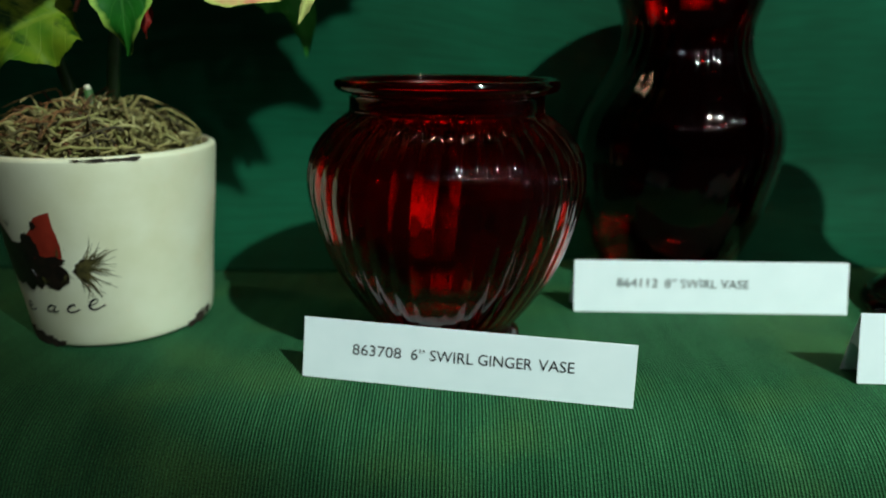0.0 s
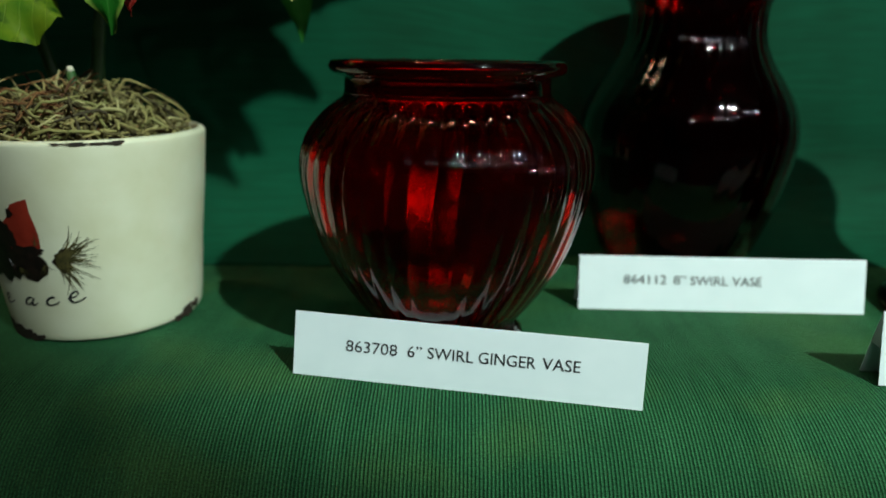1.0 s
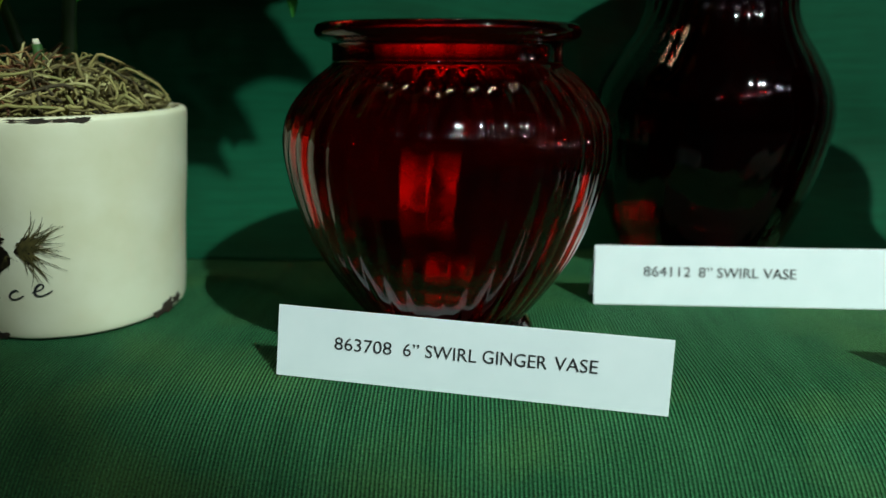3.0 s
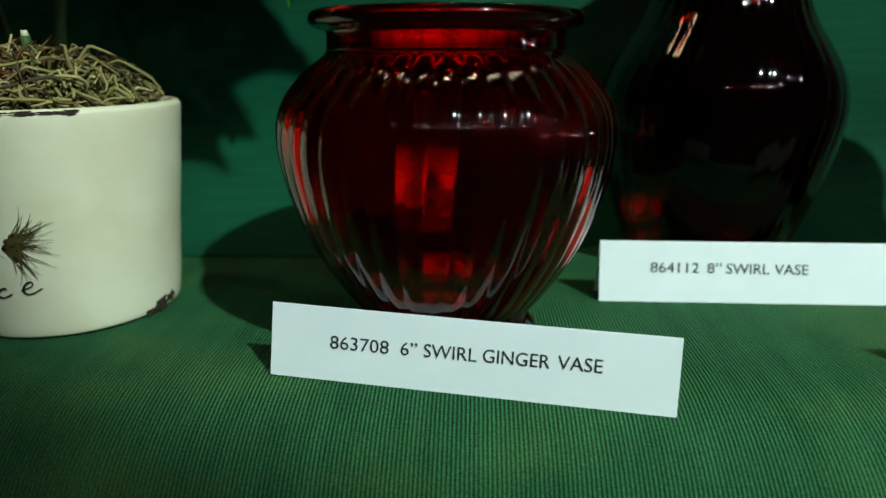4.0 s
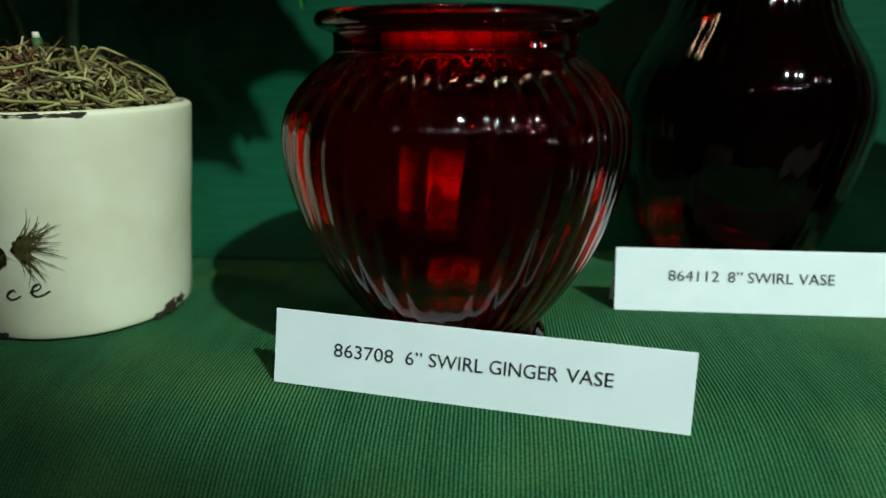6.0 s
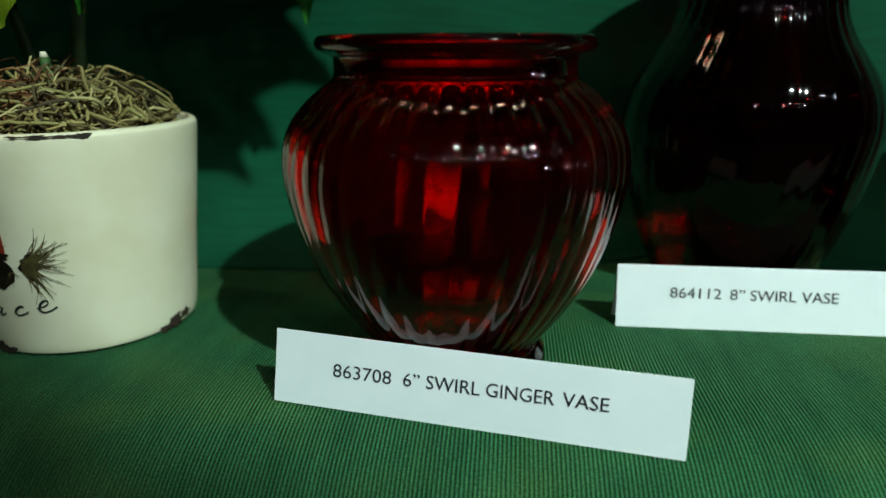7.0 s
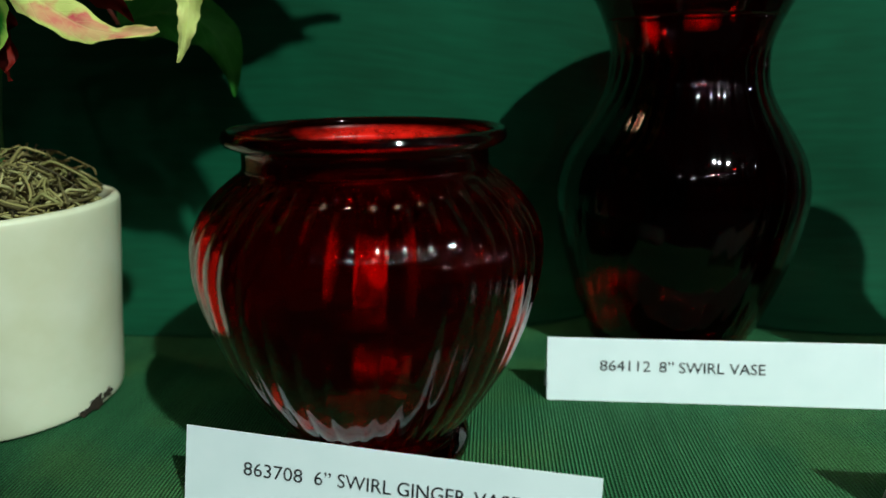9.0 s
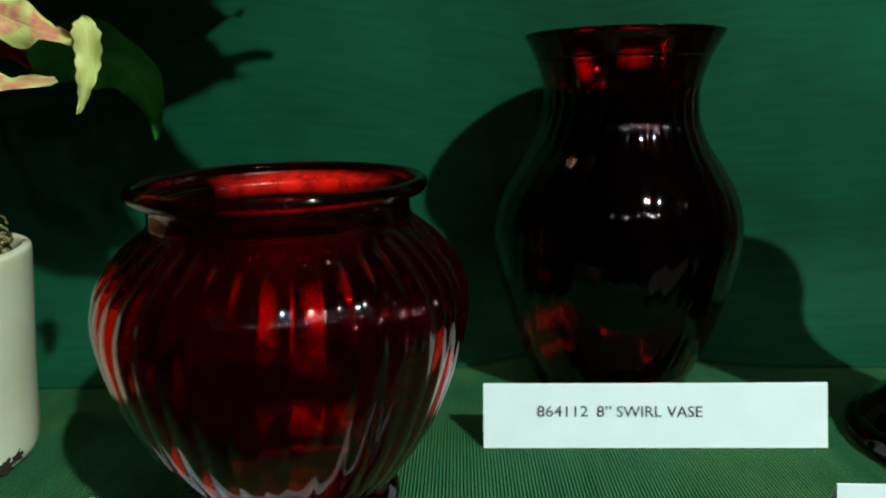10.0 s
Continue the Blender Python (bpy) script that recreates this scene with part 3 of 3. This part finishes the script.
def flower_pot():
    pot = thing("flower_pot", (*POT, 0.0), "cream white glazed flower pot with chipped edges and winter print", "pot")
    r = lambda z: POT_R + POT_K * z
    outer = [(0, 0.003), (0.036, 0.002), (r(0) - 0.006, 0.0), (r(0) - 0.0015, 0.0012), (r(0.005), 0.005), (r(0.03), 0.03), (r(0.06), 0.06), (r(0.09), 0.09), (r(0.107), 0.107),
             (r(POT_H) - 0.001, POT_H - 0.001), (r(POT_H) - 0.0028, POT_H), (r(POT_H) - 0.0048, POT_H - 0.001), (r(0.1) - 0.0055, 0.1), (r(0.06) - 0.0055, 0.06), (0.04, 0.02), (0, 0.018)]
    part("pot_body", lathe(bmesh.new(), smooth_profile(outer, 4), 96, lambda a, z, i: 0.0003 * noise.noise((math.cos(a) * 2, math.sin(a) * 2, z * 30))), GLAZE, pot)
    bm = bmesh.new()
    pot_decal(bm, [(-1.4, 0.083), (-1.4, 0.0754), (-0.5, 0.0706), (0.4, 0.064), (0.1, 0.0574), (-2.2, 0.053), (-6.9, 0.0514), (-13.7, 0.0526), (-20.2, 0.057), (-20.3, 0.0643),
                   (-18.3, 0.0695), (-14.0, 0.0732), (-13.0, 0.0764), (-10.5, 0.0798), (-6.2, 0.0816)], 0.00045)
    part("red_print", bm, DECAL_RED, pot, "red printed patch")
    bm = bmesh.new()
    pot_decal(bm, [(-4, 0.0535), (-9, 0.0548), (-15, 0.0535), (-19, 0.058), (-21.6, 0.0652), (-26, 0.064), (-31.8, 0.0643), (-35.5, 0.0687), (-41.8, 0.0741), (-52, 0.079), (-58, 0.07), (-55, 0.055),
                   (-47, 0.045), (-41.8, 0.038), (-36, 0.0372), (-31.7, 0.0395), (-28, 0.036), (-24.6, 0.0356), (-21, 0.0395), (-17, 0.0375), (-12.9, 0.0431), (-11.7, 0.0387), (-6.2, 0.0373),
                   (-3, 0.040), (0.7, 0.0421), (1.8, 0.046), (1.3, 0.0489), (-0.6, 0.0515)], 0.0006)
    pot_decal(bm, blob(9.5, 0.0492, 4.0, 0.0052, 1.4, 0.35), 0.00065)
    pot_decal(bm, blob(11.5, 0.0538, 3.4, 0.0032, 2.4, 0.35), 0.0007)
    pot_decal(bm, blob(-17.5, 0.0625, 4.2, 0.0085, 3.7, 0.22), 0.0007)
    pot_decal(bm, blob(-12.0, 0.0752, 2.0, 0.0022, 5.2, 0.25), 0.0007)
    pot_decal(bm, blob(-7.5, 0.0545, 8.0, 0.0034, 8.2, 0.25), 0.00075)
    part("dark_print", bm, DECAL_DARK, pot, "dark brown printed patch")
    bm = bmesh.new()
    rnd = random.Random(4)
    for k in range(46):
        a0, z0 = 8 + rnd.uniform(-2, 4), 0.0505 + rnd.uniform(-0.003, 0.003)
        t = rnd.uniform(-1.5, 1.15)
        ln = rnd.uniform(0.009, 0.020)
        bend = rnd.uniform(-0.25, 0.25)
        left, right = [], []
        for i in range(6):
            s = i / 5
            tt = t + bend * s
            a = a0 + math.degrees(ln * s * math.cos(tt) / 0.056)
            z = z0 + ln * s * math.sin(tt)
            w = 0.00036 * (1 - 0.8 * s)
            left.append(bm.verts.new(pot_point(a + math.degrees(w * math.sin(tt) / 0.056), z - w * math.cos(tt), 0.0008 + 0.00001 * k)))
            right.append(bm.verts.new(pot_point(a - math.degrees(w * math.sin(tt) / 0.056), z + w * math.cos(tt), 0.0008 + 0.00001 * k)))
        for i in range(5):
            bm.faces.new((left[i], left[i + 1], right[i + 1], right[i]))
    for a0, z0 in ((-2, 0.058), (-30, 0.073), (-14, 0.045), (0, 0.047)):
        for k in range(9):
            t = rnd.uniform(0.2, 2.6) * (1 if z0 > 0.05 else -1)
            ln = rnd.uniform(0.004, 0.009)
            q = [(a0, z0), (a0 + 0.5, z0 + 0.0004), (a0 + math.degrees(ln * math.cos(t) / 0.056), z0 + ln * math.sin(t))]
            bm.faces.new([bm.verts.new(pot_point(a, z, 0.0013 + 0.00001 * k)) for a, z in q])
    tagged(part("needle_print", bm, DECAL_NEEDLE, pot, "olive printed needles"), kind="stuff")
    bm = bmesh.new()
    pen = {"e": [(0.0, 0.34), (0.42, 0.56), (0.52, 0.84), (0.36, 1.0), (0.16, 0.74), (0.14, 0.28), (0.36, 0.03), (0.66, 0.1), (1.0, 0.42)],
           "a": [(0.62, 0.84), (0.38, 1.0), (0.1, 0.64), (0.1, 0.16), (0.34, 0.06), (0.58, 0.5), (0.66, 0.92), (0.6, 0.3), (0.72, 0.03), (1.0, 0.34)],
           "c": [(0.62, 0.78), (0.5, 1.0), (0.22, 0.78), (0.1, 0.3), (0.34, 0.02), (0.66, 0.1), (1.0, 0.42)]}
    for ch, a0, z0, wide, tall in (("e", -38, 0.0212, 9, 0.0060), ("a", -19, 0.0230, 8.5, 0.0046), ("c", -5.5, 0.0238, 8, 0.0050), ("e", 7.0, 0.0254, 9.5, 0.0064)):
        path = smooth_profile(pen[ch], 7)
        rows = []
        for i, (u, v) in enumerate(path):
            du, dv = np.array(path[min(i + 1, len(path) - 1)]) - np.array(path[max(i - 1, 0)])
            size = math.hypot(du, dv) or 1
            w = 0.00030 + 0.00032 * max(0, -dv / size) + 0.00008 * abs(du / size)
            a, z = a0 + wide * (u + 0.22 * v), z0 + tall * v
            side = math.degrees(w * dv / size / 0.055), -w * du / size
            rows.append([bm.verts.new(pot_point(a + k * side[0], z + k * side[1], 0.0005 + 0.000002 * i)) for k in (-1, 1)])
        for p, q in zip(rows, rows[1:]):
            bm.faces.new((p[0], q[0], q[1], p[1]))
    part("script_text", bm, INK, pot, "black script lettering", smooth=False)
    for a0, z0, wa, hz, s in ((78, 0.0045, 5, 0.0036, 1.3), (71, 0.0028, 4, 0.0020, 4.1), (86, 0.0062, 4, 0.0034, 9.1), (-30, 0.0040, 9, 0.0038, 6.2), (-18, 0.003, 6, 0.0024, 2.9), (-44, 0.0058, 6, 0.005, 7.7),
                              (17, 0.1107, 3, 0.0005, 3.3), (25, 0.1104, 4.5, 0.0008, 5.8), (33, 0.1103, 4, 0.0009, 8.8), (40, 0.1102, 3, 0.001, 1.8)):
        part("chip", pot_decal(bmesh.new(), blob(a0, z0, wa, hz, s, 0.4, 34), 0.0006), CHIP, pot, "dark brown chip in the glaze")
    bm = bmesh.new()
    rings = []
    for rr in (0.0, 0.02, 0.04, 0.0556):
        rings.append((rr, 0.1010 + 0.017 * (1 - (rr / 0.0556) ** 2)))
    part("soil", lathe(bmesh.new(), rings[::-1] + [], 40, lambda a, z, i: 0.0), SOIL, pot, "dark potting soil")


flower_pot()


def moss(name, count, seed, mat, label, centre, spread, lift, thick, loose=0.0):
    rnd = random.Random(seed)
    bm = bmesh.new()
    for _ in range(count):
        rr, aa = spread * math.sqrt(rnd.random()), rnd.uniform(0, 2 * math.pi)
        x, y = centre[0] + rr * math.cos(aa), centre[1] + rr * math.sin(aa)
        h = math.hypot(x - POT[0], y - POT[1]) / 0.057
        if h > 1.02:
            continue
        lean = -0.085 * (x - POT[0])
        z = 0.104 + lift * (1 - h * h) + lean + rnd.uniform(-0.004, 0.004) + loose * 0.25
        t, ln = rnd.uniform(0, 2 * math.pi), rnd.uniform(0.016, 0.05) + loose
        p, d = Vector((x, y, z)), Vector((math.cos(t), math.sin(t), rnd.uniform(-0.3, 0.45)))
        curl = Vector((rnd.uniform(-1, 1), rnd.uniform(-1, 1), rnd.uniform(-1.0, 0.6)))
        n = 14
        pts = []
        for i in range(n):
            pts.append(p.copy())
            d = (d + curl * 0.5 + Vector((rnd.uniform(-1, 1), rnd.uniform(-1, 1), rnd.uniform(-1, 1))) * 0.22).normalized()
            p = p + d * ln / n
            hx, hy = p.x - POT[0], p.y - POT[1]
            hh = math.hypot(hx, hy)
            if hh > 0.0555:
                p.x, p.y = POT[0] + hx * 0.0555 / hh, POT[1] + hy * 0.0555 / hh
            p.z = min(max(p.z, 0.103), 0.112 - 0.085 * hx + lift * 1.15 * max(0, 1 - (hh / 0.06) ** 2) + 0.004 + loose * 0.6)
        r = rnd.uniform(0.6, 1.25) * thick
        tube(bm, pts, [r * (0.5 + 0.5 * math.sin(math.pi * (0.12 + 0.8 * i / (n - 1)))) for i in range(n)], 5)
    ob = finish(name, bm, mat)
    return tagged(ob, label, "moss", kind="stuff")


moss("dry_moss", 1050, 11, MOSS, "dry curled grey-green moss heaped in the pot", POT, 0.052, 0.020, 0.00082)
moss("dry_moss", 120, 15, MOSS, "loose pale moss curls on top of the heap", POT, 0.040, 0.020, 0.0007, 0.010)
moss("rusty_moss", 130, 12, MOSS_RED, "rusty brown moss strands heaped in the pot", (POT[0] - 0.012, POT[1] - 0.018), 0.022, 0.024, 0.0006)


# ---- the poinsettia ----
def leaf_mesh(spine, width, facing, fold=0.25, wave=0.004, teeth=0.12, seed=0.0, rows=26, cols=10, curl=0.0):
    """A leaf along a spine of points (base to tip); facing: the way its upper side looks. Rounded shoulders, a drawn-out tip, a folded midrib, a wavy edge."""
    pts = bezier(*spine, rows)
    bm = bmesh.new()
    uv = bm.loops.layers.uv.new("UVMap")
    grid = []
    facing = Vector(facing).normalized()
    for i, p in enumerate(pts):
        v = i / rows
        d = (pts[min(i + 1, rows)] - pts[max(i - 1, 0)]).normalized()
        side = d.cross(facing).normalized()
        up = side.cross(d).normalized()
        w = width * (math.sin(math.pi * min(1, v ** 0.62)) ** 0.85 * (1 - 0.25 * v) if v < 1 else 0) + 0.0004
        w *= 1 + teeth * (abs(((v * 7 + seed) % 1) - 0.5) * 2 - 0.5) * (1 if 0.15 < v < 0.9 else 0)
        row = []
        for k in range(cols + 1):
            u = 2 * k / cols - 1
            rip = wave * abs(u) ** 1.5 * math.sin(v * 15 + seed * 5 + (1.7 if u > 0 else 0)) + 0.0012 * noise.noise((p.x * 60, p.y * 60, u * 2 + seed))
            vein = -0.0007 * (1 - abs(((v * 9 - abs(u) * 2.2) % 1) - 0.5) * 2)
            a = curl * u
            x = w * (math.sin(a) / curl if curl else u)
            zz = w * ((1 - math.cos(a)) / curl if curl else 0)
            row.append(bm.verts.new(p + side * x + up * (fold * w * abs(u) + rip + vein + zz)))
        grid.append(row)
    for i in range(rows):
        for k in range(cols):
            f = bm.faces.new((grid[i][k], grid[i][k + 1], grid[i + 1][k + 1], grid[i + 1][k]))
            for loop, (ii, kk) in zip(f.loops, ((i, k), (i, k + 1), (i + 1, k + 1), (i + 1, k))):
                loop[uv].uv = (kk / cols, ii / rows)
    return bm


def poinsettia():
    base = Vector((-0.205, 0.035, 0.118))
    plant = thing("poinsettia", (0, 0, 0), "poinsettia with green leaves and cream pink bracts in the pot", "plant")
    tops = {}
    for key, foot, top, r in (("mid", (-0.206, 0.048, 0.112), (-0.187, 0.050, 0.245), 0.0042), ("left", (-0.225, 0.045, 0.112), (-0.262, 0.055, 0.25), 0.0038)):
        foot, top = Vector(foot), Vector(top)
        pts = bezier(foot, foot + Vector((0, 0, 0.05)), top - Vector((0, 0, 0.04)), top, 10)
        part("stem", tube(bmesh.new(), pts, [r * (1 - 0.35 * k / 10) for k in range(11)], 8), STEM, plant)
    stub = tube(bmesh.new(), [(-0.2062, 0.027, 0.118), (-0.2066, 0.0268, 0.132), (-0.2072, 0.0265, 0.1435)], [0.0028, 0.0025, 0.0023], 8)
    st = part("cut_stem", stub, STEM, plant, "short green cut stem")
    part("cut_end", tube(bmesh.new(), [(-0.2072, 0.0265, 0.1430), (-0.2074, 0.0263, 0.1462)], [0.0021, 0.0013], 8), CUT, st, "pale cut end")

    def leaf(name, mat, label, spine, width, facing, stalk=None, **shape):
        ob = part(name, leaf_mesh(spine, width, facing, **shape), mat, plant, label)
        if stalk:
            a, b = Vector(stalk), Vector(spine[0])
            part("petiole", tube(bmesh.new(), bezier(a, a.lerp(b, 0.3) + Vector((0, 0, 0.012)), a.lerp(b, 0.7) + Vector((0, 0, 0.012)), b, 8), 0.0011, 6), STEM_RED, ob)
        return ob

    # the leaf that hangs before the stems
    leaf("leaf", LEAF_EDGED, "green leaf with pale wavy edge", [(-0.171, 0.022, 0.238), (-0.170, 0.002, 0.224), (-0.166, -0.002, 0.186), (-0.1715, 0.006, 0.1620)], 0.0235, (0.1, -1, 0.35),
         (-0.187, 0.038, 0.222), seed=0.3, teeth=0.2)
    leaf("bract", BRACT_RED, "red bract", [(-0.169, 0.022, 0.204), (-0.166, 0.016, 0.196), (-0.162, 0.014, 0.186), (-0.164, 0.014, 0.1715)], 0.0065, (0.2, -1, 0.3), seed=1.3)
    leaf("leaf", LEAF_OLD, "yellowing green leaf", [(-0.210, 0.030, 0.186), (-0.222, 0.010, 0.185), (-0.240, 0.002, 0.171), (-0.266, 0.002, 0.148)], 0.029, (0.1, -1, 0.4),
         (-0.190, 0.040, 0.205), seed=2.2, fold=0.12, teeth=0.1, wave=0.008)
    leaf("leaf", LEAF, "dark green leaf", [(-0.192, 0.035, 0.215), (-0.190, 0.030, 0.200), (-0.188, 0.032, 0.19), (-0.187, 0.036, 0.172)], 0.012, (0.1, -1, 0.2), seed=3.2)
    # the pale bracts on the vase's side
    leaf("bract", BRACT_PALE, "pale yellow drooping bract tip", [(-0.0715, 0.000, 0.2150), (-0.0665, -0.0025, 0.206), (-0.0700, -0.0035, 0.190), (-0.0765, -0.0025, 0.1785)], 0.0048, (0.5, -1, 0.2), seed=4.4, fold=0.5, wave=0.002, teeth=0.25)
    leaf("bract", BRACT, "cream and pink curled bract", [(-0.122, 0.010, 0.224), (-0.108, 0.002, 0.219), (-0.090, -0.002, 0.209), (-0.0735, -0.001, 0.2060)], 0.0125, (0.15, -1, 0.5), (-0.170, 0.044, 0.256), seed=5.1, fold=0.3, curl=-0.9)
    leaf("bract", BRACT, "cream and pink curled bract", [(-0.150, 0.004, 0.217), (-0.130, -0.004, 0.201), (-0.108, -0.006, 0.184), (-0.0835, -0.003, 0.1925)], 0.0105, (0.1, -1, 0.9), (-0.172, 0.044, 0.252), seed=6.4, fold=0.3, curl=-0.8, wave=0.002)
    leaf("bract", BRACT_RED, "red bract", [(-0.14, 0.022, 0.225), (-0.125, 0.014, 0.218), (-0.112, 0.012, 0.207), (-0.101, 0.012, 0.196)], 0.009, (0.1, -1, 0.6), seed=7.4)
    leaf("leaf", LEAF, "green leaf with drooping tip", [(-0.148, 0.082, 0.200), (-0.122, 0.094, 0.214), (-0.092, 0.106, 0.206), (-0.0975, 0.107, 0.1605)], 0.021, (0.35, -1, 0.6), (-0.176, 0.060, 0.240), seed=8.1, fold=0.15, teeth=0.05)
    # the crown above
    rnd = random.Random(21)
    for k in range(72):
        a = 2 * math.pi * k * 0.382 + rnd.uniform(-0.1, 0.1)
        reach = rnd.uniform(0.11, 0.19)
        c = Vector((-0.140, 0.042, 0.262 + 0.026 * (k % 5)))
        out = Vector((math.cos(a), math.sin(a) * 0.85, 0))
        if c.y + out.y * reach > 0.2:
            reach = (0.2 - c.y) / out.y
        p0, p3 = c + out * 0.02, c + out * reach + Vector((0, 0, rnd.uniform(0.0, 0.035)))
        mat, label = ((LEAF, "green leaf"), (BRACT, "cream and pink bract"), (LEAF, "green leaf"))[k % 3]
        leaf("leaf" if mat is LEAF else "bract", mat, label, [p0, p0.lerp(p3, 0.33) + Vector((0, 0, 0.02)), p0.lerp(p3, 0.7) + Vector((0, 0, 0.018)), p3], rnd.uniform(0.026, 0.038), (0, 0, 1), seed=k * 0.7, rows=18, cols=8)
    hub = lathe(bmesh.new(), smooth_profile([(0, -0.03), (0.006, -0.02), (0.012, 0.0), (0.02, 0.012), (0.018, 0.02), (0, 0.024)], 3), 20)
    for v in hub.verts:
        v.co += Vector((-0.150, 0.042, 0.268))
    part("flower_head", hub, STEM, plant)
    for foot in ((-0.187, 0.050, 0.243), (-0.262, 0.055, 0.248)):
        f = Vector(foot)
        part("branch", tube(bmesh.new(), bezier(f, f + Vector((0, 0, 0.012)), (-0.152, 0.042, 0.243), (-0.150, 0.042, 0.256), 6), 0.0026, 6), STEM, plant)


poinsettia()
